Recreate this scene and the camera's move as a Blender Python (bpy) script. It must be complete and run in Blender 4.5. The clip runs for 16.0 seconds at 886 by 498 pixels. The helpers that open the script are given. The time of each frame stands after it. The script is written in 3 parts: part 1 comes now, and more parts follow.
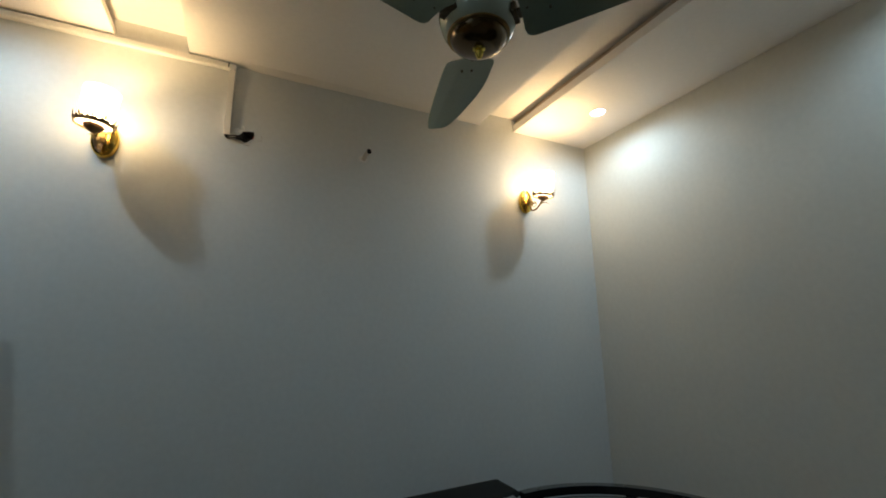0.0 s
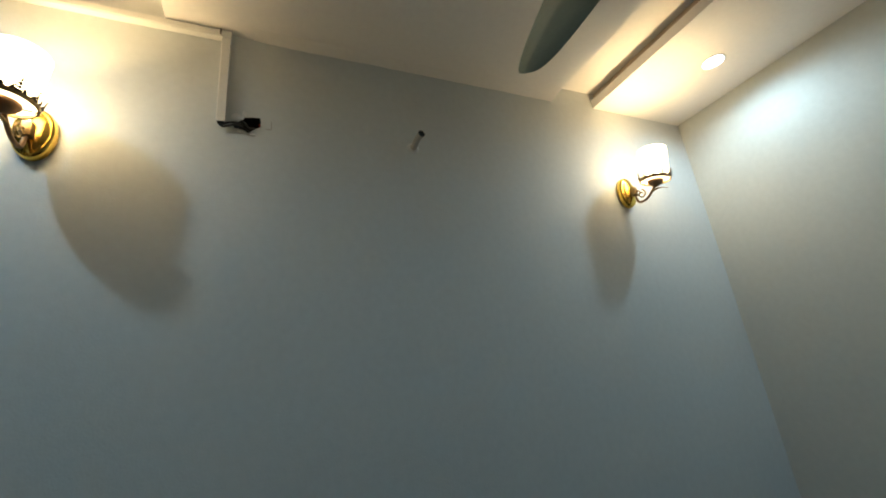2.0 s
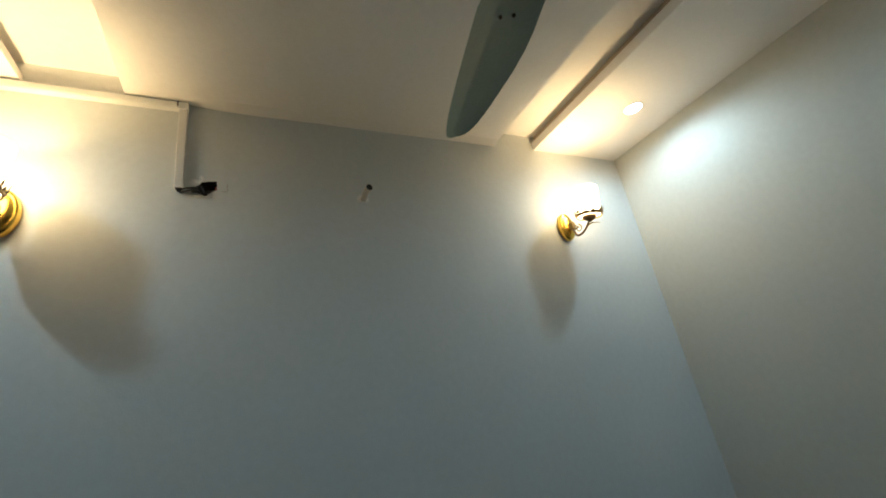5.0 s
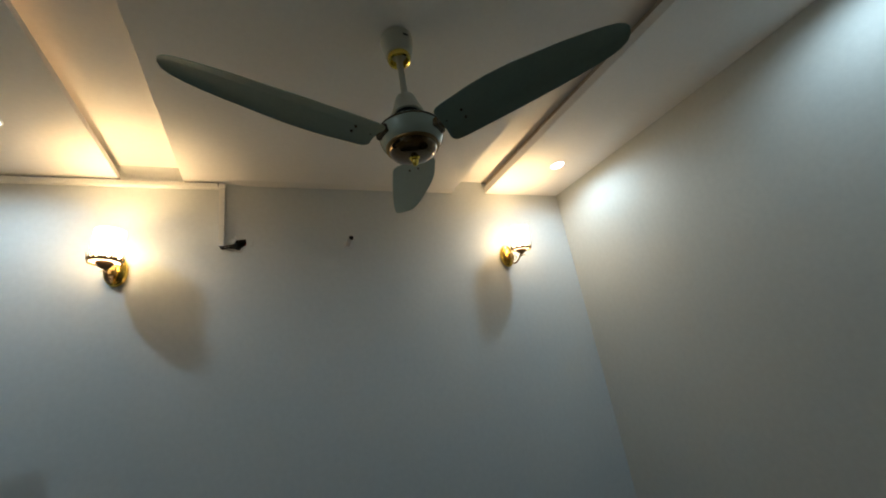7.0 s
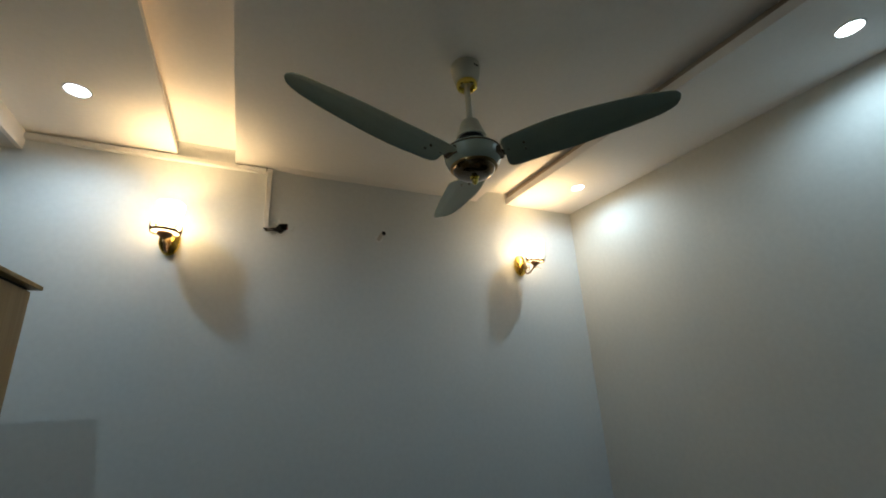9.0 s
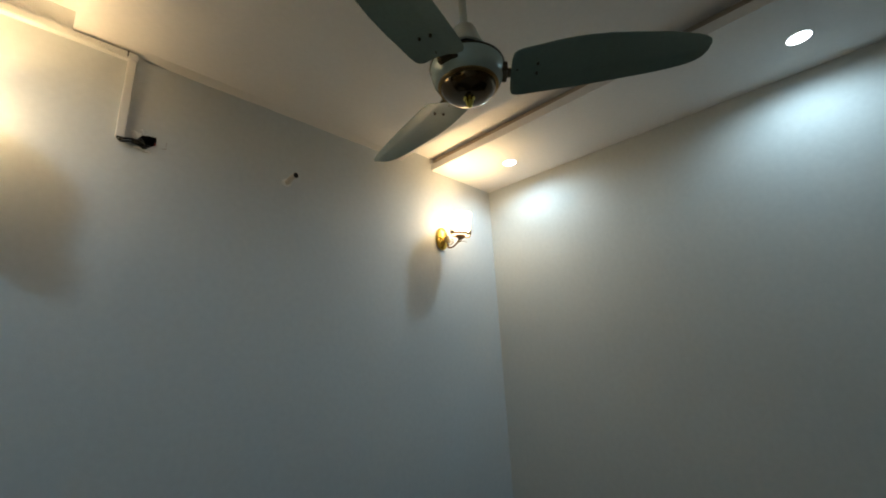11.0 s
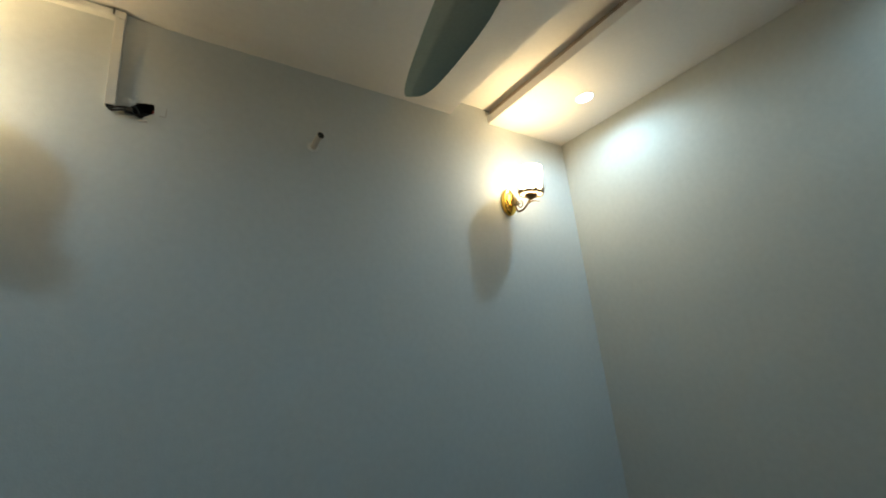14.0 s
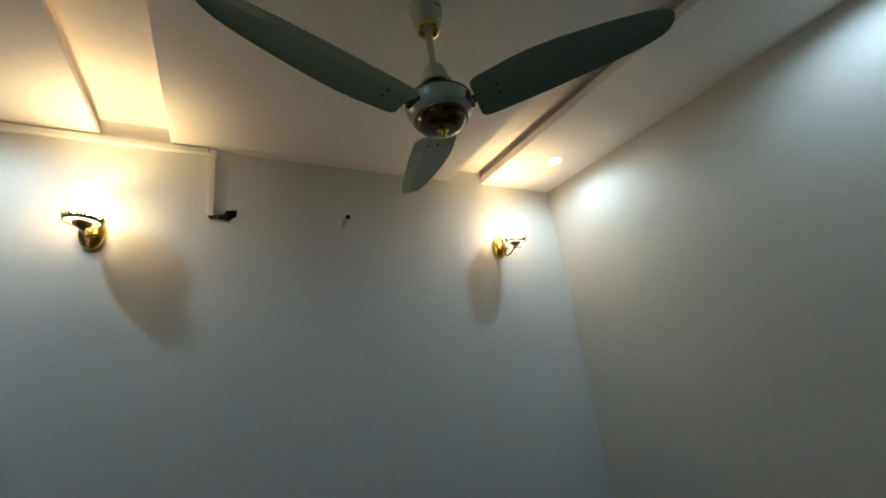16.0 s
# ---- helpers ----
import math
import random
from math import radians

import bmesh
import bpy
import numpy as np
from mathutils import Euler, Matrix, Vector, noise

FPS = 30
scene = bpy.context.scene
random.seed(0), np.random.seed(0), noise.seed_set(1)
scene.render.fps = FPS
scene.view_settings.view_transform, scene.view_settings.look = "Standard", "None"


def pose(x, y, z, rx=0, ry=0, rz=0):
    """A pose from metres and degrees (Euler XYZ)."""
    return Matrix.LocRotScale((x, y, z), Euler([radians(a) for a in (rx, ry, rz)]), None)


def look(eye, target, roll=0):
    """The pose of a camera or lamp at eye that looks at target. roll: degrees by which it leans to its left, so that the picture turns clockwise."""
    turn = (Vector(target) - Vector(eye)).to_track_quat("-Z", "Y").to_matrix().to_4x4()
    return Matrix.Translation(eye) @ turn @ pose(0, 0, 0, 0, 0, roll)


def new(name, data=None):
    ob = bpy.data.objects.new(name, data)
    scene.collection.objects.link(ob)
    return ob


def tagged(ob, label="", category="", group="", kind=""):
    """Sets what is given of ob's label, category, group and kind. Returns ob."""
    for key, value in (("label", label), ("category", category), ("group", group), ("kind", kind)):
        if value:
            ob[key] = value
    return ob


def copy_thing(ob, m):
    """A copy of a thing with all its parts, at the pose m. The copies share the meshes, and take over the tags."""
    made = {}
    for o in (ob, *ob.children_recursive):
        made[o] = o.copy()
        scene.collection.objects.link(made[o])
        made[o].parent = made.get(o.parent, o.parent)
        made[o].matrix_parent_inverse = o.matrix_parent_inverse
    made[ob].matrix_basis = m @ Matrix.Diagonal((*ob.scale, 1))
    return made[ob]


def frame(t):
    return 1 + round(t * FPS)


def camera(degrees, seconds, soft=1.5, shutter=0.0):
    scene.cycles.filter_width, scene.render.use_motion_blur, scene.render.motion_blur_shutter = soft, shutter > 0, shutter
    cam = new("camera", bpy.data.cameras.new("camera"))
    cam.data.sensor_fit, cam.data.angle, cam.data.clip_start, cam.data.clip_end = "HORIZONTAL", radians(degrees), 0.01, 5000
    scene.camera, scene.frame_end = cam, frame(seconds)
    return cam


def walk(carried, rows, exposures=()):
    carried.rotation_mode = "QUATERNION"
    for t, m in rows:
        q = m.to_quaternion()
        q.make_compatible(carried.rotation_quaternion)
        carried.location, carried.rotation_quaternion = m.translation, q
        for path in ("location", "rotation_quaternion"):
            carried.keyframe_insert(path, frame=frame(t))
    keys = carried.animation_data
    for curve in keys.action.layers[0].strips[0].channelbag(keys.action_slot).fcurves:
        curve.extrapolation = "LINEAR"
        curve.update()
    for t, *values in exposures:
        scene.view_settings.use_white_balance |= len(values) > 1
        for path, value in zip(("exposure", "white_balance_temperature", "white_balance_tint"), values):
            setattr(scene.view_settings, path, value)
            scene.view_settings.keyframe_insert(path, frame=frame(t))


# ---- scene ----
cam = camera(94.8, 16.0, soft=1.9)
PATH = [
    (0, (-2.19, -2.055, 1.454), (-1.32, -0.297, 1.847), -0.9),
    (0.5, (-2.239, -1.85, 1.503), (-1.284, -0.17, 2.017), -3.9),
    (1, (-2.265, -1.698, 1.502), (-1.273, -0.041, 2.022), -2.1),
    (1.5, (-2.212, -1.486, 1.511), (-1.379, 0.226, 2.123), -6.1),
    (2, (-2.155, -1.299, 1.504), (-1.371, 0.436, 2.118), -6.4),
    (2.5, (-2.17, -1.155, 1.52), (-1.423, 0.575, 2.189), -7.6),
    (3, (-2.221, -1.012, 1.556), (-1.532, 0.672, 2.386), -8.6),
    (3.5, (-2.211, -1.009, 1.55), (-1.502, 0.677, 2.361), -7.9),
    (4, (-2.16, -1.169, 1.526), (-1.503, 0.573, 2.258), -7.8),
    (4.5, (-2.114, -1.316, 1.526), (-1.4, 0.426, 2.201), -9.1),
    (4.7, (-2.096, -1.382, 1.532), (-1.221, 0.276, 2.228), -10.2),
    (6.8, (-2.099, -2.24, 1.517), (-1.324, -0.493, 2.107), -10.1),
    (7, (-2.098, -2.292, 1.519), (-1.299, -0.565, 2.135), -9.5),
    (7.5, (-2.165, -2.405, 1.513), (-1.442, -0.594, 1.957), -9.1),
    (8, (-2.247, -2.508, 1.53), (-1.545, -0.682, 1.945), -7.0),
    (8.2, (-2.262, -2.519, 1.535), (-1.522, -0.725, 2.02), -5.1),
    (10.3, (-2.548, -1.972, 1.531), (-1.443, -0.415, 2.127), -6.2),
    (10.5, (-2.543, -1.941, 1.53), (-1.312, -0.475, 2.107), -4.9),
    (11, (-2.458, -1.842, 1.51), (-1.068, -0.496, 2.018), -2.8),
    (11.5, (-2.265, -1.716, 1.524), (-0.922, -0.343, 2.08), -5.1),
    (12, (-2.184, -1.575, 1.478), (-1.044, -0.025, 2.025), -6.6),
    (12.5, (-2.138, -1.335, 1.499), (-1.032, 0.194, 2.161), -6.8),
    (13, (-2.114, -1.231, 1.5), (-1.024, 0.329, 2.116), -8.2),
    (13.5, (-2.121, -1.319, 1.5), (-1.04, 0.268, 2.059), -6.5),
    (14, (-2.114, -1.538, 1.482), (-1.007, 0.048, 1.99), -5.8),
    (14.5, (-2.152, -1.691, 1.498), (-1.117, -0.097, 2.121), -10.3),
    (15, (-2.229, -1.853, 1.492), (-1.219, -0.224, 2.061), -10.2),
    (15.5, (-2.268, -2.022, 1.474), (-1.237, -0.376, 1.952), -6.4),
    (16, (-2.25, -2.16, 1.486), (-1.3, -0.501, 2.073), -7.5),
]
# stops, kelvin and tint by which the filming camera drifted
EXPOSURES = [
    (0, 0.0, 6570, 10), (0.5, 0.0, 6570, 10), (1, -0.06, 6450, 8), (1.5, -0.10, 6390, 6), (2, -0.03, 6200, 4), (2.5, 0.06, 6080, 3),
    (3, 0.06, 5680, 1), (3.5, 0.04, 5560, 0), (4, 0.1, 5600, 1), (4.5, 0.1, 6230, 1), (4.7, 0.1, 6260, 2), (6.8, -0.03, 6500, 10), (7.2, -0.03, 6500, 10), (8, 0.05, 6500, 10), (10.5, 0.0, 6470, 10),
    (11, 0.04, 6350, 9), (11.5, 0.2, 6410, 9), (12, 0.2, 6160, 6), (12.5, 0.08, 5880, 2), (13, 0.06, 5580, 0), (13.5, 0.06, 5580, 0),
    (14, 0.08, 6130, 1), (14.5, -0.10, 5500, 2), (15, -0.06, 5880, 3), (15.5, 0.0, 6480, 9), (16, 0.0, 6500, 10),
]
walk(cam, [(t, look(eye, target, roll)) for t, eye, target, roll in PATH], EXPOSURES)

# ---- plan: far wall at y = 0, right wall at x = 0, room towards -x and -y ----
X_WEST, Y_SOUTH = -3.41, -6.2
Z_LOW, Z_HIGH = 2.755, 2.842
FAN_X, FAN_Y = -1.632, -1.180

# ---- world: night outside ----
world = bpy.data.worlds.new("night")
scene.world = world
world.use_nodes = True
world.node_tree.nodes["Background"].inputs[0].default_value = (0.010, 0.014, 0.020, 1)
world.node_tree.nodes["Background"].inputs[1].default_value = 0.3

COOL, WARM = (0.60, 0.84, 1.0), (1.0, 0.69, 0.345)
SPOTS = [(-0.310, -0.428), (-0.31, -1.94), (-3.085, -0.446), (-3.08, -1.94)]
SPOT_WATTS, SCONCE_WATTS = 20.5, 16.0
SCONCES = [(-2.752, 2.260, 0.163), (-0.573, 2.270, 0.162)]
SCONCE_TURN = [0.0, radians(7)]


def lamp(name, kind, place, watts, color):
    data = bpy.data.lights.new(name, kind)
    data.energy, data.color = watts, color
    ob = new(name, data)
    ob.location = place
    return ob


for x, y in SPOTS:
    ob = lamp("downlight_lamp", "SPOT", (x, y, Z_LOW - 0.0085), SPOT_WATTS, COOL)
    ob.data.spot_size, ob.data.spot_blend, ob.data.shadow_soft_size = radians(172), 0.65, 0.018
for (x, z, d), turn in zip(SCONCES, SCONCE_TURN):
    ob = lamp("sconce_lamp", "POINT", (x + d * math.sin(turn), -d * math.cos(turn), z + 0.062), SCONCE_WATTS, WARM)
    ob.data.shadow_soft_size = 0.035


# ---- materials ----
def material(name, color, rough=0.5, metal=0.0, vary=0.06, scale=4.0, fine=90.0, bump=0.0, spec=0.5, bump_scale=None, coat=0.0):
    """Paint, plastic or metal: colour varied at two scales, with fine relief."""
    m = bpy.data.materials.new(name)
    m.use_nodes = True
    nt = m.node_tree
    n, l = nt.nodes, nt.links
    p = n["Principled BSDF"]
    p.inputs["Roughness"].default_value, p.inputs["Metallic"].default_value = rough, metal
    p.inputs["Specular IOR Level"].default_value = spec
    p.inputs["Coat Weight"].default_value = coat
    tc = n.new("ShaderNodeTexCoord")
    big, small = n.new("ShaderNodeTexNoise"), n.new("ShaderNodeTexNoise")
    big.inputs["Scale"].default_value, small.inputs["Scale"].default_value = scale, fine
    big.inputs["Detail"].default_value, small.inputs["Detail"].default_value = 5, 3
    add = n.new("ShaderNodeMath")
    add.operation = "ADD"
    ramp = n.new("ShaderNodeMapRange")
    ramp.inputs["From Min"].default_value, ramp.inputs["From Max"].default_value = 0.6, 1.4
    ramp.inputs["To Min"].default_value, ramp.inputs["To Max"].default_value = 1 - vary, 1 + vary
    mix = n.new("ShaderNodeVectorMath")
    mix.operation = "SCALE"
    mix.inputs[0].default_value = color
    for tex in (big, small):
        l.new(tc.outputs["Object"], tex.inputs["Vector"])
    l.new(big.outputs["Fac"], add.inputs[0])
    l.new(small.outputs["Fac"], add.inputs[1])
    l.new(add.outputs[0], ramp.inputs["Value"])
    l.new(ramp.outputs[0], mix.inputs["Scale"])
    l.new(mix.outputs[0], p.inputs["Base Color"])
    rr = n.new("ShaderNodeMapRange")
    rr.inputs["To Min"].default_value, rr.inputs["To Max"].default_value = max(0.02, rough - 0.07), min(1, rough + 0.07)
    l.new(big.outputs["Fac"], rr.inputs["Value"])
    l.new(rr.outputs[0], p.inputs["Roughness"])
    if bump:
        b = n.new("ShaderNodeBump")
        b.inputs["Strength"].default_value, b.inputs["Distance"].default_value = bump, 0.002
        relief = n.new("ShaderNodeTexNoise")
        relief.inputs["Scale"].default_value, relief.inputs["Detail"].default_value = bump_scale or fine, 4
        l.new(tc.outputs["Object"], relief.inputs["Vector"])
        l.new(relief.outputs["Fac"], b.inputs["Height"])
        l.new(b.outputs[0], p.inputs["Normal"])
    return m


def wood_laminate():
    m = material("oak_laminate", (0.34, 0.23, 0.135), 0.5, vary=0.10, scale=1.2)
    nt = m.node_tree
    n, l = nt.nodes, nt.links
    tc = n.new("ShaderNodeTexCoord")
    mp = n.new("ShaderNodeMapping")
    mp.inputs["Scale"].default_value = (30, 30, 1.6)
    grain = n.new("ShaderNodeTexNoise")
    grain.inputs["Scale"].default_value, grain.inputs["Detail"].default_value = 2.2, 6
    r = n.new("ShaderNodeValToRGB")
    r.color_ramp.elements[0].position, r.color_ramp.elements[1].position = 0.3, 0.7
    r.color_ramp.elements[0].color, r.color_ramp.elements[1].color = (0.27, 0.195, 0.085, 1), (0.35, 0.265, 0.13, 1)
    l.new(tc.outputs["Object"], mp.inputs[0])
    l.new(mp.outputs[0], grain.inputs["Vector"])
    l.new(grain.outputs["Fac"], r.inputs[0])
    l.new(r.outputs[0], n["Principled BSDF"].inputs["Base Color"])
    return m


def glowing(name, color, strength, clear=0.0):
    m = bpy.data.materials.new(name)
    m.use_nodes = True
    n, l = m.node_tree.nodes, m.node_tree.links
    n.remove(n["Principled BSDF"])
    e = n.new("ShaderNodeEmission")
    e.inputs[0].default_value, e.inputs[1].default_value = (*color, 1), strength
    out = n["Material Output"]
    if clear:
        t, mix = n.new("ShaderNodeBsdfTransparent"), n.new("ShaderNodeMixShader")
        mix.inputs[0].default_value = clear
        l.new(e.outputs[0], mix.inputs[1])
        l.new(t.outputs[0], mix.inputs[2])
        l.new(mix.outputs[0], out.inputs[0])
    else:
        l.new(e.outputs[0], out.inputs[0])
    return m


def glass():
    m = bpy.data.materials.new("window_glass")
    m.use_nodes = True
    p = m.node_tree.nodes["Principled BSDF"]
    p.inputs["Transmission Weight"].default_value, p.inputs["Roughness"].default_value = 1.0, 0.02
    p.inputs["Base Color"].default_value = (0.85, 0.9, 0.88, 1)
    p.inputs["IOR"].default_value = 1.2
    return m


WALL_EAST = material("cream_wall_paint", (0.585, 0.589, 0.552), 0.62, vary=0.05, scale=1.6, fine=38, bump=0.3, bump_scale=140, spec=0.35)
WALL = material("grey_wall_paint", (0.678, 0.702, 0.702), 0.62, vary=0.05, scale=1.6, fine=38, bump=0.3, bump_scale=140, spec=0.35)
# tone of the unseen end wall, dark to lower the room's bounced light
WALL_SOUTH = material("bounce_cutting_taupe", (0.36, 0.33, 0.29), 0.65, vary=0.05, scale=1.6, fine=60, bump=0.25, bump_scale=140, spec=0.3)
CEILING = material("ceiling_paint", (0.90, 0.865, 0.83), 0.7, vary=0.03, scale=1.2, fine=50, bump=0.2, bump_scale=110, spec=0.3)
FASCIA = material("raw_board", (0.48, 0.385, 0.295), 0.7, vary=0.15, scale=6)
FLOOR = material("floor_tile", (0.13, 0.118, 0.10), 0.3, vary=0.12, scale=3)
PVC = material("white_pvc", (0.78, 0.77, 0.74), 0.38, vary=0.03, scale=8)
PIPE_BODY = material("aged_pvc", (0.55, 0.50, 0.44), 0.45, vary=0.10, scale=60)
# dull metal drawn as the glints of the sofa rail's lit gap
GAP_GLINT = material("gap_glint_metal", (0.10, 0.09, 0.085), 0.4, 1.0, vary=0.4, scale=14)
# near-black that stands in for shade inside gaps and openings
GAP_SHADE = material("gap_shade_black", (0.01, 0.01, 0.01), 0.9)
BRASS = material("polished_brass", (0.80, 0.55, 0.11), 0.22, 1.0, vary=0.12, scale=20, bump=0.05)
BRONZE = material("antique_brass", (0.33, 0.22, 0.09), 0.32, 1.0, vary=0.25, scale=40, bump=0.1)
GOLD = material("bright_gold", (0.78, 0.60, 0.12), 0.16, 1.0, vary=0.08, scale=20)
COPPER = material("copper_enamel", (0.13, 0.072, 0.02), 0.16, 0.7, vary=0.15, scale=12, coat=0.6)
SAGE = material("sage_enamel", (0.46, 0.53, 0.44), 0.22, vary=0.04, scale=10, coat=0.5)
BLADE = material("sage_blade_paint", (0.275, 0.345, 0.275), 0.42, vary=0.08, scale=7, bump=0.05, spec=0.25)
SATIN = material("satin_brown_brass", (0.27, 0.165, 0.085), 0.45, 0.45, vary=0.15, scale=40)
IRON = material("blackened_bronze", (0.10, 0.075, 0.045), 0.35, 0.9, vary=0.25, scale=40)
CREAM = material("cream_plastic", (0.60, 0.585, 0.48), 0.4, vary=0.05, scale=9)
STEEL = material("bright_steel", (0.62, 0.62, 0.60), 0.2, 1.0, vary=0.08, scale=30)
BLACK = material("black_leatherette", (0.008, 0.009, 0.0085), 0.66, vary=0.2, scale=6, bump=0.4, bump_scale=220, spec=0.16)
LACQUER = material("black_lacquer", (0.012, 0.012, 0.013), 0.12, vary=0.2, scale=5, coat=0.8)
ALUMINIUM = material("dark_aluminium", (0.006, 0.009, 0.012), 0.7, vary=0.12, scale=5, spec=0.02)
CABLE = material("black_cable", (0.012, 0.012, 0.013), 0.45)
CAVITY = material("rough_masonry", (0.035, 0.03, 0.027), 0.95, vary=0.4, scale=30, bump=0.8)
PLASTER = material("fresh_plaster", (0.80, 0.80, 0.79), 0.85, vary=0.08, scale=40, bump=0.6)
SLEEVE = material("red_sleeve", (0.30, 0.05, 0.035), 0.6)
PENCIL = material("pencil_line", (0.35, 0.30, 0.27), 0.8)
LEAF = material("shrub_leaf", (0.045, 0.09, 0.035), 0.5, vary=0.4, scale=8)
EARTH = material("outside_ground", (0.06, 0.055, 0.045), 0.9, vary=0.3)
WRAP = material("bubble_wrap", (0.27, 0.275, 0.27), 0.10, vary=0.5, scale=45, bump=1.0, bump_scale=90, coat=1.0)
OAK = wood_laminate()
GLASS = glass()
SHADE = glowing("lit_frosted_glass", (1.0, 0.70, 0.36), 17.5, clear=0.06)
SHADE_BASE = glowing("lit_opal_glass", (1.0, 0.74, 0.45), 7.0, clear=0.05)
LENS = glowing("lit_lens", (0.80, 0.93, 1.0), 14.0)
LED = glowing("warm_led_tape", (1.0, 0.62, 0.28), 8.5)


# ---- mesh helpers ----
def part(name, bm, mat, parent=None, label="", smooth=False):
    me = bpy.data.meshes.new(name)
    bmesh.ops.recalc_face_normals(bm, faces=bm.faces)
    if smooth:
        for f in bm.faces:
            f.smooth = True
    bm.to_mesh(me)
    bm.free()
    me.materials.append(mat)
    if smooth:
        me.set_sharp_from_angle(angle=radians(38))
    ob = new(name, me)
    ob.parent = parent
    if label:
        ob["label"] = label
    return ob


def thing(name, place, label, category, group="", turn=0.0):
    ob = new(name)
    ob.empty_display_size = 0.1
    ob.location = place
    ob.rotation_euler = (0, 0, turn)
    return tagged(ob, label, category, group)


def box(x0, x1, y0, y1, z0, z1, bm=None, bevel=0.0):
    bm = bm or bmesh.new()
    made = bmesh.ops.create_cube(bm, size=1, matrix=Matrix.LocRotScale(((x0 + x1) / 2, (y0 + y1) / 2, (z0 + z1) / 2), None, (x1 - x0, y1 - y0, z1 - z0)))
    if bevel:
        edges = list({e for v in made["verts"] for e in v.link_edges})
        bmesh.ops.bevel(bm, geom=edges, offset=bevel, segments=3, profile=0.6, affect="EDGES")
    return bm


def lathe(profile, segs=48, bm=None, sx=1.0, sy=1.0, m=None):
    """A closed turned shape round z from (radius, height) pairs."""
    bm = bm or bmesh.new()
    m = m or Matrix()
    rings = []
    for r, z in profile:
        if r < 1e-5:
            rings.append([bm.verts.new(m @ Vector((0, 0, z)))])
        else:
            rings.append([bm.verts.new(m @ Vector((sx * r * math.cos(2 * math.pi * k / segs), sy * r * math.sin(2 * math.pi * k / segs), z))) for k in range(segs)])
    for a, b in zip(rings, rings[1:]):
        for k in range(segs):
            j = (k + 1) % segs
            if len(a) == 1 and len(b) > 1:
                bm.faces.new((a[0], b[k], b[j]))
            elif len(b) == 1 and len(a) > 1:
                bm.faces.new((a[k], a[j], b[0]))
            elif len(a) > 1:
                bm.faces.new((a[k], a[j], b[j], b[k]))
    return bm


def tube(points, radius, segs=10, bm=None, taper=None):
    """A round bar along points; taper gives a factor for each."""
    bm = bm or bmesh.new()
    pts = [Vector(p) for p in points]
    rings, side = [], None
    for i, p in enumerate(pts):
        way = (pts[min(i + 1, len(pts) - 1)] - pts[max(i - 1, 0)]).normalized()
        side = (way.orthogonal() if side is None else side - way * side.dot(way)).normalized()
        up = way.cross(side)
        r = radius * (taper[i] if taper else 1)
        rings.append([bm.verts.new(p + r * (math.cos(2 * math.pi * k / segs) * side + math.sin(2 * math.pi * k / segs) * up)) for k in range(segs)])
    for a, b in zip(rings, rings[1:]):
        for k in range(segs):
            bm.faces.new((a[k], a[(k + 1) % segs], b[(k + 1) % segs], b[k]))
    bm.faces.new(list(reversed(rings[0])))
    bm.faces.new(rings[-1])
    return bm


def spline(points, steps=8):
    """Catmull-Rom through points."""
    p = [Vector(q) for q in points]
    p = [2 * p[0] - p[1]] + p + [2 * p[-1] - p[-2]]
    out = []
    for i in range(1, len(p) - 2):
        for s in range(steps):
            t = s / steps
            out.append(0.5 * (2 * p[i] + (p[i + 1] - p[i - 1]) * t + (2 * p[i - 1] - 5 * p[i] + 4 * p[i + 1] - p[i + 2]) * t * t + (3 * p[i] - p[i - 1] - 3 * p[i + 1] + p[i + 2]) * t ** 3))
    return out + [p[-2]]


def plate(outline, z0, z1, bm=None):
    """A flat slab from an outline of (x, y)."""
    bm = bm or bmesh.new()
    low = [bm.verts.new((x, y, z0)) for x, y in outline]
    high = [bm.verts.new((x, y, z1)) for x, y in outline]
    bm.faces.new(list(reversed(low)))
    bm.faces.new(high)
    for k in range(len(low)):
        j = (k + 1) % len(low)
        bm.faces.new((low[k], low[j], high[j], high[k]))
    return bm


def structure(name, bm, mat, label, category="", smooth=False):
    return tagged(part(name, bm, mat, None, "", smooth), label, category or name.split("_")[0], kind="structure")


# ---- the room ----
structure("floor", box(X_WEST - 0.15, 0.15, Y_SOUTH - 0.15, 0.15, -0.12, 0.0), FLOOR, "plain polished tile floor under the sofa", "floor")
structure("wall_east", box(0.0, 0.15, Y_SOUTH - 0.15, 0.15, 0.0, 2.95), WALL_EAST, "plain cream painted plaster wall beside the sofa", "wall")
structure("wall_south", box(X_WEST - 0.15, 0.0, Y_SOUTH - 0.15, Y_SOUTH, 0.0, 2.95), WALL_SOUTH, "plain unseen end wall, toned dark taupe to cut bounced light", "wall")

# far wall with a ragged hole knocked through its plaster
HOLE = [(-2.250, 2.395), (-2.249, 2.408), (-2.242, 2.414), (-2.230, 2.416), (-2.220, 2.419), (-2.207, 2.419), (-2.195, 2.421), (-2.192, 2.403), (-2.195, 2.384),
        (-2.206, 2.376), (-2.217, 2.368), (-2.226, 2.358), (-2.234, 2.357), (-2.239, 2.366), (-2.250, 2.366), (-2.259, 2.368), (-2.263, 2.375), (-2.257, 2.382)]


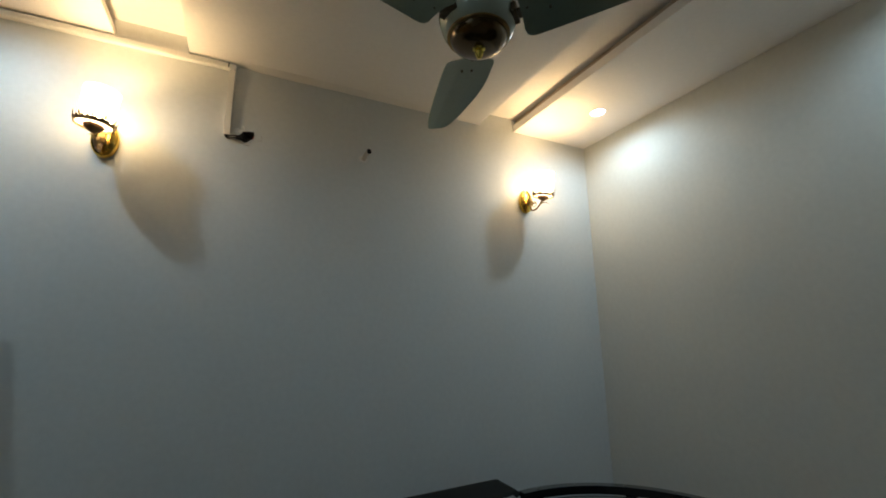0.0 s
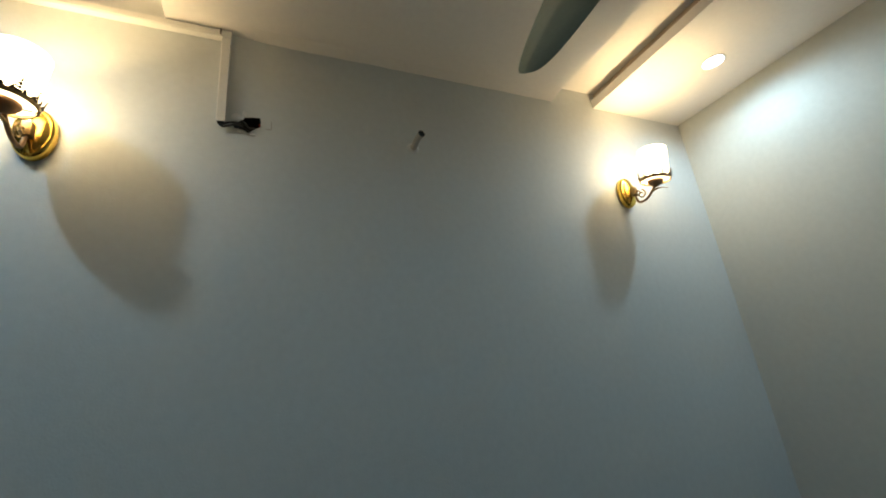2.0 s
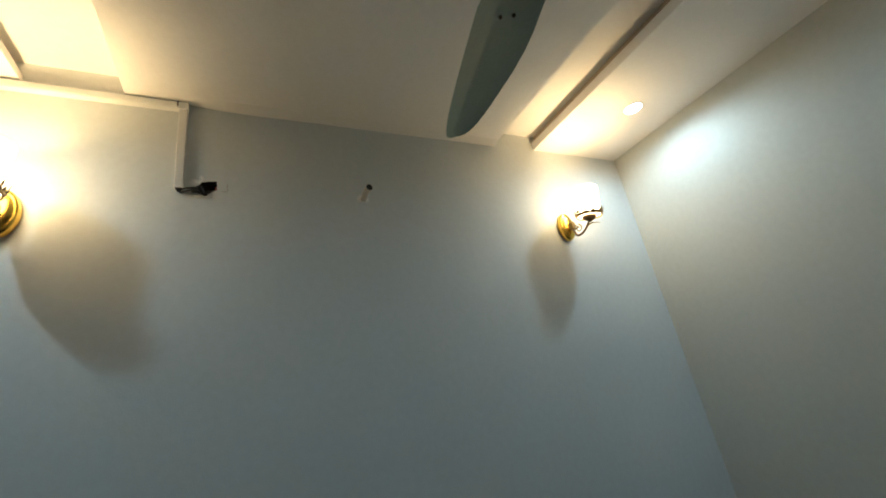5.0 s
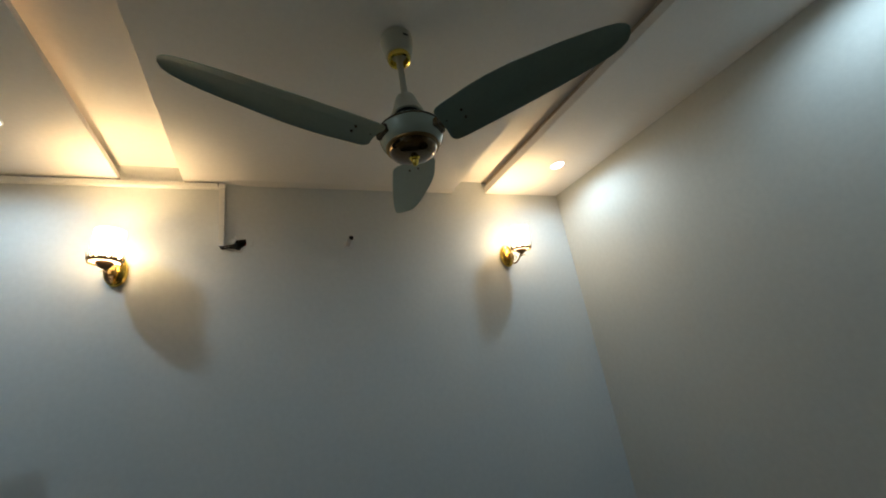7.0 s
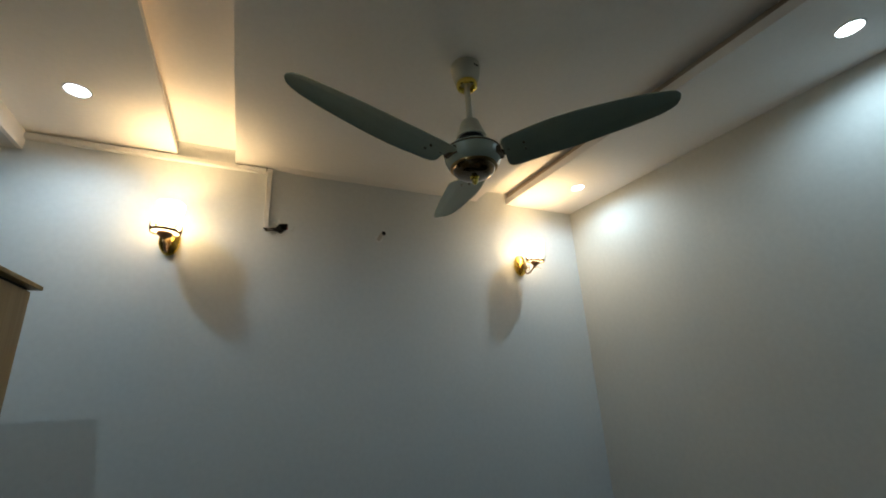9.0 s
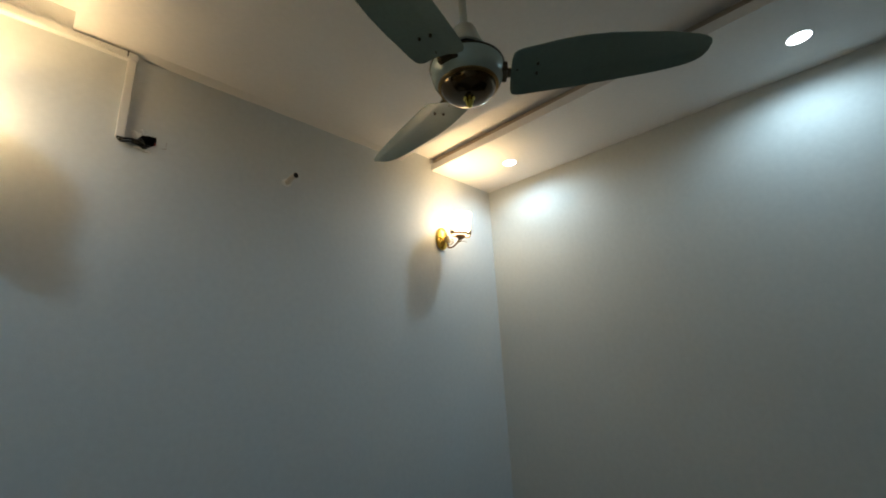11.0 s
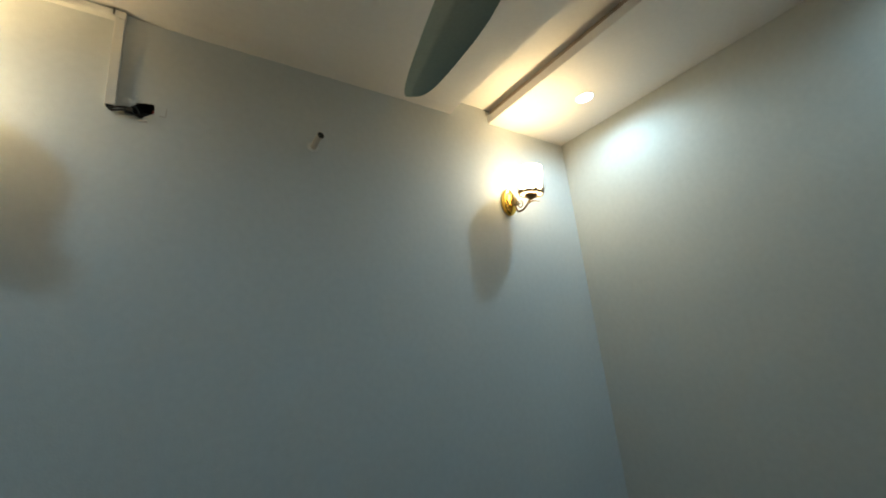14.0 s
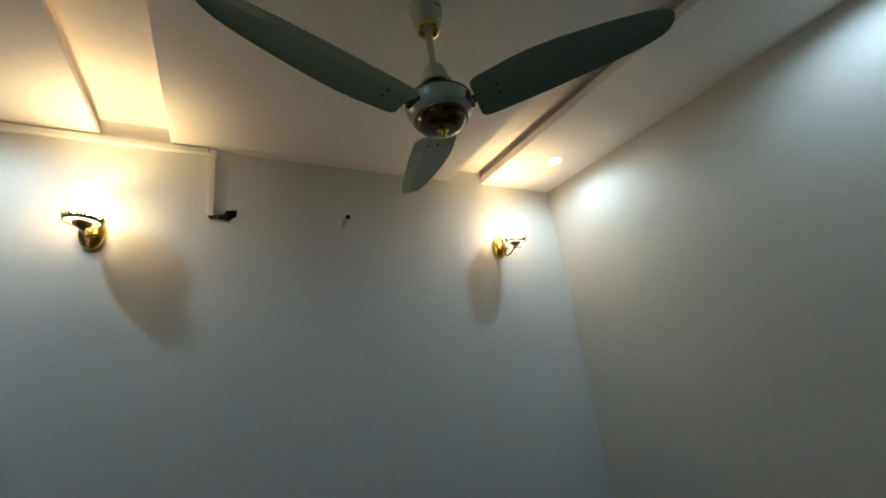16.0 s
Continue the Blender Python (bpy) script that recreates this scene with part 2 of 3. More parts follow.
def wall_with_hole():
    bm = bmesh.new()
    outer = [(X_WEST - 0.15, 0.0), (0.0, 0.0), (0.0, 2.95), (X_WEST - 0.15, 2.95)]
    a, b = [bm.verts.new((x, 0, z)) for x, z in outer], [bm.verts.new((x, 0, z)) for x, z in HOLE]
    edges = [bm.edges.new((loop[k], loop[(k + 1) % len(loop)])) for loop in (a, b) for k in range(len(loop))]
    bmesh.ops.triangle_fill(bm, use_beauty=True, use_dissolve=False, edges=edges)
    deep = [bm.verts.new((x, 0.15, z)) for x, z in outer]
    for k in range(4):
        bm.faces.new((a[k], a[(k + 1) % 4], deep[(k + 1) % 4], deep[k]))
    bm.faces.new(deep)
    return bm


north = structure("wall_north", wall_with_hole(), WALL, "pale grey painted plaster wall with a small knocked-out hole", "wall")


def hole_cavity():
    bm = bmesh.new()
    front = [bm.verts.new((x, 0.0005, z)) for x, z in HOLE]
    back = [bm.verts.new((x * 0.96 - 2.222 * 0.04, 0.06 + random.uniform(-0.008, 0.008), z * 0.96 + 2.38 * 0.04)) for x, z in HOLE]
    for k in range(len(front)):
        j = (k + 1) % len(front)
        bm.faces.new((front[k], front[j], back[j], back[k]))
    bm.faces.new(back)
    return bm


part("cavity", hole_cavity(), CAVITY, north, "dark rough masonry inside the hole")


def plaster_patch(cx, cz, w, h, seed):
    """A rough smear of filler, feathered at its edge."""
    bm = bmesh.new()
    rng = random.Random(seed)
    centre = bm.verts.new((cx, -0.004, cz))
    mid, ring = [], []
    for k in range(18):
        a = 2 * math.pi * k / 18
        r = rng.uniform(0.75, 1.2)
        mid.append(bm.verts.new((cx + 0.55 * w * r * math.cos(a), -0.0035 * rng.uniform(0.5, 1.2), cz + 0.55 * h * r * math.sin(a))))
        ring.append(bm.verts.new((cx + w * r * math.cos(a), -0.0006, cz + h * r * math.sin(a))))
    for k in range(18):
        j = (k + 1) % 18
        bm.faces.new((centre, mid[k], mid[j]))
        bm.faces.new((mid[k], ring[k], ring[j], mid[j]))
    return bm


for cx, cz, w, h, seed in ((-2.262, 2.412, 0.021, 0.013, 3), (-2.244, 2.428, 0.008, 0.012, 5), (-2.222, 2.349, 0.020, 0.006, 8), (-2.252, 2.356, 0.013, 0.006, 9)):
    part("plaster_patch", plaster_patch(cx, cz, w, h, seed), PLASTER, north, "rough white filler smear")
part("red_sleeve", box(-2.1985, -2.1925, -0.0030, 0.004, 2.384, 2.395, bevel=0.001), SLEEVE, north, "stub of a red cable sleeve")
mark = box(-2.1592, -2.158, -0.0006, 0.0, 2.380, 2.412)
box(-2.177, -2.1592, -0.0006, 0.0, 2.3786, 2.380, mark)
part("pencil_mark", mark, PENCIL, north, "faint pencil mark")

# left wall with the window's opening
WIN_Y0, WIN_Z0, WIN_Z1 = -1.75, 1.05, 2.665
west = box(X_WEST - 0.15, X_WEST, Y_SOUTH, 0.0, 0.0, WIN_Z0)
box(X_WEST - 0.15, X_WEST, Y_SOUTH, 0.0, WIN_Z1, 2.95, west)
box(X_WEST - 0.15, X_WEST, Y_SOUTH, WIN_Y0, WIN_Z0, WIN_Z1, west)
structure("wall_west", west, WALL, "white painted plaster wall round a dark window", "wall")


def window():
    w = tagged(new("window_1"), "dark aluminium sliding window with black night behind it", "window", kind="structure")
    x0, x1 = X_WEST - 0.105, X_WEST - 0.057
    for z0, z1, y0, y1 in ((WIN_Z0, WIN_Z0 + 0.05, WIN_Y0, 0.0), (WIN_Z1 - 0.05, WIN_Z1, WIN_Y0, 0.0), (WIN_Z0 + 0.05, WIN_Z1 - 0.05, WIN_Y0, WIN_Y0 + 0.05), (WIN_Z0 + 0.05, WIN_Z1 - 0.05, -0.06, 0.0)):
        part("window_frame", box(x0, x1, y0 + 0.001, y1 - 0.001, z0 + 0.001, z1 - 0.001, bevel=0.003), ALUMINIUM, w)
    for k, (ya, yb) in enumerate(((WIN_Y0 + 0.05, -0.88), (-0.92, -0.06))):
        dx = 0.012 * k
        s = box(x0 + 0.006 + dx, x1 - 0.016 + dx, yb - 0.085, yb - 0.002, WIN_Z0 + 0.052, WIN_Z1 - 0.052)
        box(x0 + 0.006 + dx, x1 - 0.016 + dx, ya + 0.002, ya + 0.06, WIN_Z0 + 0.052, WIN_Z1 - 0.052, s)
        box(x0 + 0.006 + dx, x1 - 0.016 + dx, ya + 0.06, yb - 0.085, WIN_Z1 - 0.11, WIN_Z1 - 0.052, s)
        box(x0 + 0.006 + dx, x1 - 0.016 + dx, ya + 0.06, yb - 0.085, WIN_Z0 + 0.052, WIN_Z0 + 0.11, s)
        sash = part("sash", s, ALUMINIUM, w)
        pane = part("pane", box(x0 + 0.014 + dx, x0 + 0.019 + dx, ya + 0.06, yb - 0.085, WIN_Z0 + 0.11, WIN_Z1 - 0.11), GLASS, sash)
        pane.visible_shadow = False


window()

# ceiling: a high slab, a lowered middle panel, and soffits along both side walls with a lip over a hidden trough
roof = box(X_WEST - 0.15, 0.15, Y_SOUTH - 0.15, 0.15, 2.95, 3.05)
box(-3.41, 0.0, Y_SOUTH, 0.0, Z_HIGH, 2.949, roof)
box(-2.495, -0.897, Y_SOUTH, 0.0, Z_LOW, Z_HIGH - 0.0005, roof, bevel=0.002)
box(-0.634, -0.0005, Y_SOUTH, 0.0, Z_LOW, Z_LOW + 0.012, roof)
box(-0.634, -0.622, Y_SOUTH, 0.0, Z_LOW + 0.012, Z_LOW + 0.047, roof)
box(X_WEST, -2.776, Y_SOUTH, 0.0, Z_LOW, Z_LOW + 0.012, roof)
box(-2.788, -2.776, Y_SOUTH, 0.0, Z_LOW + 0.012, Z_LOW + 0.030, roof)
structure("ceiling", roof, CEILING, "white stepped false ceiling with recessed strips", "ceiling")
structure("trim_cove_back", box(-0.612, -0.600, Y_SOUTH + 0.001, -0.001, Z_LOW + 0.013, Z_HIGH - 0.001), FASCIA, "brown raw board behind the cove lip", "trim")
structure("trim_cove_back_west", box(-2.99, -2.978, Y_SOUTH + 0.001, -0.001, Z_LOW + 0.013, Z_HIGH - 0.001), CEILING, "white board behind the cove lip", "trim")
led = tagged(part("led_strip", box(-2.940, -2.930, Y_SOUTH + 0.02, -0.25, Z_LOW + 0.013, Z_LOW + 0.017), LED), "warm glowing light tape hidden in the ceiling cove", "light strip")
structure("trim_pelmet", box(X_WEST + 0.0005, X_WEST + 0.02, Y_SOUTH + 0.001, -0.0005, WIN_Z1 - 0.002, Z_LOW - 0.001), CEILING, "white box edge above the window", "trim")


def filler_bead(a, b, radius, seed):
    """A ragged line of filler between two points."""
    rng = random.Random(seed)
    a, b = Vector(a), Vector(b)
    n = 60
    way = [a.lerp(b, k / n) + Vector((rng.uniform(-0.002, 0.002), rng.uniform(-0.001, 0.001), rng.uniform(-0.001, 0.001))) for k in range(n + 1)]
    return tube(way, radius, 8, taper=[rng.uniform(0.5, 1.4) for _ in way])


structure("trim_window_filler", filler_bead((X_WEST - 0.052, WIN_Y0, WIN_Z1 - 0.004), (X_WEST - 0.052, -0.006, WIN_Z1 - 0.004), 0.0032, 21), PLASTER, "ragged white filler along the head of the window", "trim", True)
structure("trim_window_filler_side", filler_bead((X_WEST - 0.052, -0.004, WIN_Z0), (X_WEST - 0.052, -0.004, WIN_Z1 - 0.012), 0.0026, 22), PLASTER, "ragged white filler down the side of the window", "trim", True)


def joint_filler():
    """The uneven bead of filler where the middle panel meets the far wall."""
    bm = bmesh.new()
    rng = random.Random(11)
    n, rows, wob = 90, [], 0.0
    for k in range(n + 1):
        x = -2.289 + (2.289 - 0.899) * k / n
        wob = 0.85 * wob + rng.gauss(0, 0.0006)
        drop = 0.002 + 0.010 * min(1.0, k / 8) * (1.0 - 0.5 * k / n) + wob
        rows.append([bm.verts.new(p) for p in ((x, -0.0005, Z_LOW - drop), (x, -0.016, Z_LOW - drop * 0.72), (x, -0.05, Z_LOW - 0.0008), (x, -0.0005, Z_LOW - 0.0008))])
    for a, b in zip(rows, rows[1:]):
        for i in range(4):
            bm.faces.new((a[i], a[(i + 1) % 4], b[(i + 1) % 4], b[i]))
    bm.faces.new(rows[0])
    bm.faces.new(list(reversed(rows[-1])))
    return bm


structure("trim_joint", joint_filler(), CEILING, "uneven white filler feathered between wall and ceiling panel", "trim", True)


# ---- downlights ----
def downlight(x, y):
    d = thing("downlight", (x, y, Z_LOW), "small round recessed ceiling downlight, switched on, cool white", "downlight", "downlights in the ceiling")
    part("trim_ring", lathe([(0.0425, -0.001), (0.0435, -0.004), (0.047, -0.004), (0.0495, -0.002), (0.050, 0.0), (0.0425, 0.0), (0.0425, -0.001)], 40), PVC, d, "white trim ring", True)
    part("lens", lathe([(0, -0.006), (0.016, -0.0056), (0.029, -0.0044), (0.039, -0.0026), (0.042, -0.001), (0, -0.001)], 36), LENS, d, "glowing shallow frosted lens", True)
    return d


first_spot = downlight(*SPOTS[0])
for x, y in SPOTS[1:]:
    copy_thing(first_spot, pose(x, y, Z_LOW))


# ---- ceiling fan ----
def blade_mesh():
    """A pressed blade along +x: straight rear edge, swelling front edge, pitched, with a crease."""
    bm = bmesh.new()
    rows = []
    stations = [0.128, 0.132, 0.142, 0.16, 0.20, 0.26, 0.32, 0.40, 0.48, 0.56, 0.62, 0.657, 0.687, 0.706, 0.716]
    front = [-0.068, -0.085, -0.093, -0.097, -0.100, -0.106, -0.107, -0.101, -0.088, -0.074, -0.060, -0.049, -0.036, -0.022, -0.004]
    rear = [0.040, 0.057, 0.066, 0.070, 0.071, 0.071, 0.071, 0.070, 0.068, 0.065, 0.060, 0.055, 0.048, 0.037, 0.018]
    across = [0, 0.04, 0.12, 0.25, 0.4, 0.55, 0.66, 0.72, 0.8, 0.9, 0.97, 1]
    for u, a, b in zip(stations, front, rear):
        row, full = [], min(1.0, (b - a) / 0.11)
        for s in across:
            v = 0.985 * (a + (b - a) * s)
            z = 0.313 + 0.062 * (u - 0.13) / 0.57 - 0.185 * (v + 0.03) - 0.008 * full * (2 * s - 1) ** 2
            z += 0.0025 * full * max(0.0, 1 - abs(s - 0.69) / 0.06)
            row.append((u, v, z))
        rows.append(row)
    for lift in (0.0, 0.0022):
        grid = [[bm.verts.new((u, v, z + lift)) for u, v, z in row] for row in rows]
        for p, q in zip(grid, grid[1:]):
            for k in range(len(across) - 1):
                bm.faces.new((p[k], p[k + 1], q[k + 1], q[k]))
        rim = [r[0] for r in grid] + grid[-1][1:] + [r[-1] for r in reversed(grid[:-1])] + grid[0][-2:0:-1]
        if lift == 0:
            lower = rim
    for k in range(len(rim)):
        j = (k + 1) % len(rim)
        bm.faces.new((lower[k], lower[j], rim[j], rim[k]))
    return bm


def ceiling_fan():
    f = thing("ceiling_fan", (FAN_X, FAN_Y, 2.0), "three-bladed sage green ceiling fan with copper bowl, at rest", "ceiling fan")
    top = Z_LOW - 2.0
    part("canopy", lathe([(0, top - 0.002), (0.060, top - 0.002), (0.061, top - 0.012), (0.056, top - 0.05), (0.047, top - 0.082), (0.038, top - 0.086), (0, top - 0.086)], 40), CREAM, f, "cream plastic canopy", True)
    slot = part("canopy_slot", box(0.048, 0.0592, -0.012, 0.010, top - 0.034, top - 0.027), GAP_SHADE, f)
    slot.rotation_euler = (0, 0, radians(-72))
    part("canopy_ring", lathe([(0.026, top - 0.080), (0.040, top - 0.082), (0.044, top - 0.093), (0.041, top - 0.105), (0.034, top - 0.108), (0.028, top - 0.100), (0.026, top - 0.080)], 36), GOLD, f, "polished gold collar", True)
    part("downrod", lathe([(0, 0.47), (0.012, 0.47), (0.012, top - 0.06), (0, top - 0.06)], 20), CREAM, f, "pale painted downrod", True)
    part("rod_cover", lathe([(0.0, 0.492), (0.024, 0.492), (0.033, 0.487), (0.038, 0.476), (0.050, 0.438), (0.058, 0.419), (0.058, 0.412), (0.0, 0.412)], 40), CREAM, f, "cream tapered rod cover", True)
    part("cover_gap", lathe([(0, 0.4125), (0.049, 0.4125), (0.049, 0.376), (0, 0.376)], 32), GAP_SHADE, f)
    house = part("motor_housing", lathe([(0, 0.386), (0.062, 0.386), (0.066, 0.383), (0.067, 0.378), (0.084, 0.372), (0.098, 0.361), (0.104, 0.353), (0.105, 0.349), (0.110, 0.348), (0.111, 0.345), (0.1115, 0.338), (0.110, 0.332), (0.108, 0.315), (0.101, 0.297), (0.090, 0.285), (0.082, 0.281), (0, 0.281)], 64), SAGE, f, "glossy sage enamel housing", True)
    part("trim_band", lathe([(0.1095, 0.3485), (0.1132, 0.3475), (0.1136, 0.3435), (0.1095, 0.342)], 64), IRON, house, "thin dark band", True)
    part("lower_band", lathe([(0.080, 0.286), (0.091, 0.2845), (0.0905, 0.279), (0.080, 0.277), (0.080, 0.286)], 56), BRONZE, house, "bronze rim", True)
    bowl = part("bowl", lathe([(0.083, 0.281), (0.081, 0.270), (0.072, 0.257), (0.055, 0.248), (0.030, 0.244), (0, 0.243)], 56), COPPER, f, "dark copper bowl", True)
    part("finial", lathe([(0, 0.246), (0.017, 0.246), (0.018, 0.242), (0.012, 0.239), (0.013, 0.232), (0.010, 0.222), (0.006, 0.214), (0, 0.212)], 12), GOLD, bowl, "gold finial")
    for k in range(3):
        turn = Matrix.Rotation(radians((74.0, 192.7, 310.6)[k]), 4, "Z") @ Matrix.Translation((0.1, 0, 0.315)) @ Matrix.Rotation(radians((0.0, 0.55, 1.35)[k]), 4, "Y") @ Matrix.Translation((-0.1, 0, -0.315))
        blade = part("blade", blade_mesh(), BLADE, f, "", True)
        blade.matrix_local = turn
        iron = box(0.088, 0.150, -0.022, 0.014, 0.312, 0.320, bevel=0.003)
        box(0.100, 0.118, -0.034, 0.026, 0.306, 0.334, iron, bevel=0.004)
        part("bracket", iron, IRON, blade, "dark metal blade bracket")
        for u, v in ((0.205, -0.032), (0.205, 0.002), (0.110, -0.027), (0.110, 0.019)):
            z = 0.3115 + 0.062 * (u - 0.13) / 0.57 - 0.185 * (v + 0.03) - 0.002 if u > 0.13 else 0.306
            part("screw", lathe([(0, z - 0.0035), (0.0034, z - 0.0025), (0.0042, z), (0.0042, z + 0.006), (0, z + 0.006)], 10, m=Matrix.Translation((u, v, 0))), IRON, blade)
    return f


ceiling_fan()


# ---- wall sconces ----
def leaf_blade(bm, base, way, side, n, wide):
    """One pointed cast leaf with a raised midrib."""
    thick = way.cross(side).normalized() * 0.0011
    ring = [base, base + way * n * 0.24 + side * n * wide, base + way * n * 0.60 + side * n * wide * 0.62, base + way * n, base + way * n * 0.60 - side * n * wide * 0.62, base + way * n * 0.24 - side * n * wide]
    lo, hi = [bm.verts.new(v + thick) for v in ring], [bm.verts.new(v - thick) for v in ring]
    bm.faces.new(lo)
    bm.faces.new(list(reversed(hi)))
    for k in range(6):
        bm.faces.new((lo[k], hi[k], hi[(k + 1) % 6], lo[(k + 1) % 6]))


def sprig(rows, n):
    """A cast leaf spray standing on the ring, in the xz plane at the origin: pairs of leaves up a stalk and one at the tip."""
    bm = bmesh.new()
    high = 0.008 * rows
    if rows:
        tube([(0, 0, 0), (0.0008, 0, high * 0.5), (0, 0, high + 0.002)], 0.0016, 6, bm)
    leaves = [(high, 6, n)] + [(0.001 + 0.008 * k, a, n * (1 - 0.08 * k)) for k in range(rows) for a in (-58, 52)]
    for z, a, size in leaves:
        way, side = Vector((math.sin(radians(a)), -0.12, math.cos(radians(a)))).normalized(), Vector((math.cos(radians(a)), 0, -math.sin(radians(a))))
        leaf_blade(bm, Vector((0, 0, z)), way, side, size, 0.30)
    return bm


def sconce(x, z, d, turn, label, sag=0.0, roll=0.0):
    """d: how far the shade's axis stands off the wall; sag and roll: degrees by which its head hangs forward and sideways."""
    s = thing("wall_sconce", (x, 0, z), label, "wall light", "wall lights", turn)
    onto = Matrix.Rotation(radians(90), 4, "X")
    dome = [(0, 0.0005), (0.0585, 0.0005), (0.0600, 0.002), (0.0606, 0.008), (0.0604, 0.016), (0.0590, 0.022), (0.0558, 0.0268), (0.0515, 0.0290), (0.0490, 0.0292), (0.0450, 0.0312), (0.0380, 0.0350), (0.0280, 0.0388), (0.015, 0.0408), (0, 0.0412)]
    plate_back = part("backplate", lathe(dome, 56, sx=0.785, sy=1.28, m=onto), BRASS, s, "oval domed polished brass backplate", True)
    plate_back.rotation_euler = (0, 0, -turn)
    part("bracket", box(-0.0125, 0.0125, -0.062, -0.036, -0.030, 0.012, bevel=0.003), BRONZE, s, "dark brass bracket", True)
    arm = spline([(0, -0.050, -0.022), (0, -0.056, -0.050), (0, -0.40 * d, -0.070), (0, -0.60 * d, -0.072), (0, -0.78 * d, -0.056), (0, -0.91 * d, -0.036), (0, -d, -0.022)])
    part("arm", tube(arm, 0.0056, 10), SATIN, s, "curved antique brass arm", True)
    tip = spline([(0, -d + 0.024, -0.048), (0, -d - 0.002, -0.046), (0, -d - 0.022, -0.052), (0, -d - 0.046, -0.066)], 5)
    part("leaf_tip", tube(tip, 0.0050, 8, taper=[1 - 0.85 * k / (len(tip) - 1) for k in range(len(tip))]), BRONZE, s, "", True)
    curl = [(0, -0.52 * d - q * math.cos(a), -0.038 + q * math.sin(a)) for q, a in ((0.005 + 0.0012 * k, 0.55 * k) for k in range(15))]
    part("scroll", tube(curl, 0.0028, 8), BRONZE, s, "small spiral scroll", True)
    curl = [(0, -0.42 * d + q * math.cos(a), -0.022 + q * math.sin(a)) for q, a in ((0.004 + 0.0012 * k, 0.6 * k) for k in range(11))]
    part("scroll", tube(curl, 0.0026, 8), BRONZE, s, "", True)
    cy = Matrix.Translation((0, -d, -0.016)) @ Matrix.Rotation(radians(sag), 4, "X") @ Matrix.Rotation(radians(roll), 4, "Y")
    part("cup", lathe([(0, -0.022), (0.009, -0.020), (0.014, -0.016), (0.024, -0.010), (0.031, -0.002), (0.034, 0.005), (0.033, 0.009), (0, 0.009)], 28, m=cy), SATIN, s, "turned brown brass cup", True)
    ring = part("gallery_ring", lathe([(0.0585, 0.006), (0.0635, 0.006), (0.0650, 0.012), (0.0635, 0.018), (0.0585, 0.018), (0.0585, 0.006)], 48, m=cy), BRONZE, s, "antique brass gallery ring", True)
    for k in range(3):
        a = radians(30 + 120 * k)
        part("spoke", tube([cy @ Vector((0.022 * math.cos(a), 0.022 * math.sin(a), 0.004)), cy @ Vector((0.060 * math.cos(a), 0.060 * math.sin(a), 0.010))], 0.0022, 8), BRONZE, ring)
    tall, low = sprig(3, 0.0115), sprig(0, 0.0150)
    kinds = [part("leaf", tall, IRON, ring), part("leaf", low, IRON, ring)]
    for k in range(30):
        a = 2 * math.pi * (k + 0.5) / 30
        big = k % 3 == 0
        if k < 2:
            leaf = kinds[k]
        else:
            leaf = new("leaf", kinds[0 if big else 1].data)
            leaf.parent = ring
        lean = 6 * math.sin(5 * k + 1) if big else (24, -20, 16)[k % 3] + 8 * math.sin(3 * k)
        grow = 1 + 0.10 * math.sin(7 * k)
        leaf.matrix_local = cy @ Matrix.Rotation(a, 4, "Z") @ Matrix.Translation((0, -0.0642, 0.0140)) @ Matrix.Rotation(radians(9), 4, "X") @ Matrix.Rotation(radians(lean), 4, "Y") @ Matrix.Diagonal((grow, 1, grow, 1))
    part("shade", lathe([(0.0525, 0.0172), (0.0565, 0.0145), (0.0575, 0.09), (0.0585, 0.157), (0.0570, 0.159), (0.0555, 0.157), (0.0545, 0.09), (0.0525, 0.0172)], 48, m=cy), SHADE, s, "frosted white glass cylinder shade, lit", True)
    part("shade_base", lathe([(0, 0.0130), (0.052, 0.0130), (0.052, 0.0165), (0, 0.0165)], 40, m=cy), SHADE_BASE, s, "thick opal glass base of the shade")
    part("lamp_holder", lathe([(0, 0.017), (0.014, 0.017), (0.014, 0.045), (0, 0.045)], 20, m=cy), CREAM, s)
    return s


sconce(*SCONCES[0], SCONCE_TURN[0], "brass wall sconce with frosted glass shade, lit, under the trunking", 0.0, 4.0)
sconce(*SCONCES[1], SCONCE_TURN[1], "brass wall sconce with frosted glass shade, lit, near the room corner", 8.0, 2.0)


# ---- trunking, cables and pipe on the far wall ----
def trunking():
    t = thing("cable_trunking", (-2.31, 0, 2.72), "white plastic cable trunking along the ceiling, turning down the wall", "trunking")
    dx, dz = 2.31, -2.72
    run = box(X_WEST + 0.022 + dx, -2.2945 + dx, -0.024, -0.0005, 2.7145 + dz, 2.7445 + dz, bevel=0.002)
    part("run", run, PVC, t)
    part("run_lid", box(X_WEST + 0.022 + dx, -2.329 + dx, -0.0275, -0.0245, 2.7175 + dz, 2.7385 + dz), PVC, t)
    part("drop", box(-2.324 + dx, -2.2965 + dx, -0.022, -0.0005, 2.376 + dz, 2.7140 + dz, bevel=0.0025), PVC, t)
    part("drop_end", box(-2.320 + dx, -2.300 + dx, -0.019, -0.003, 2.374 + dz, 2.377 + dz), GAP_SHADE, t)
    part("joint_gap", box(-2.330 + dx, -2.326 + dx, -0.0285, -0.0240, 2.722 + dz, 2.7440 + dz), GAP_SHADE, t)


trunking()


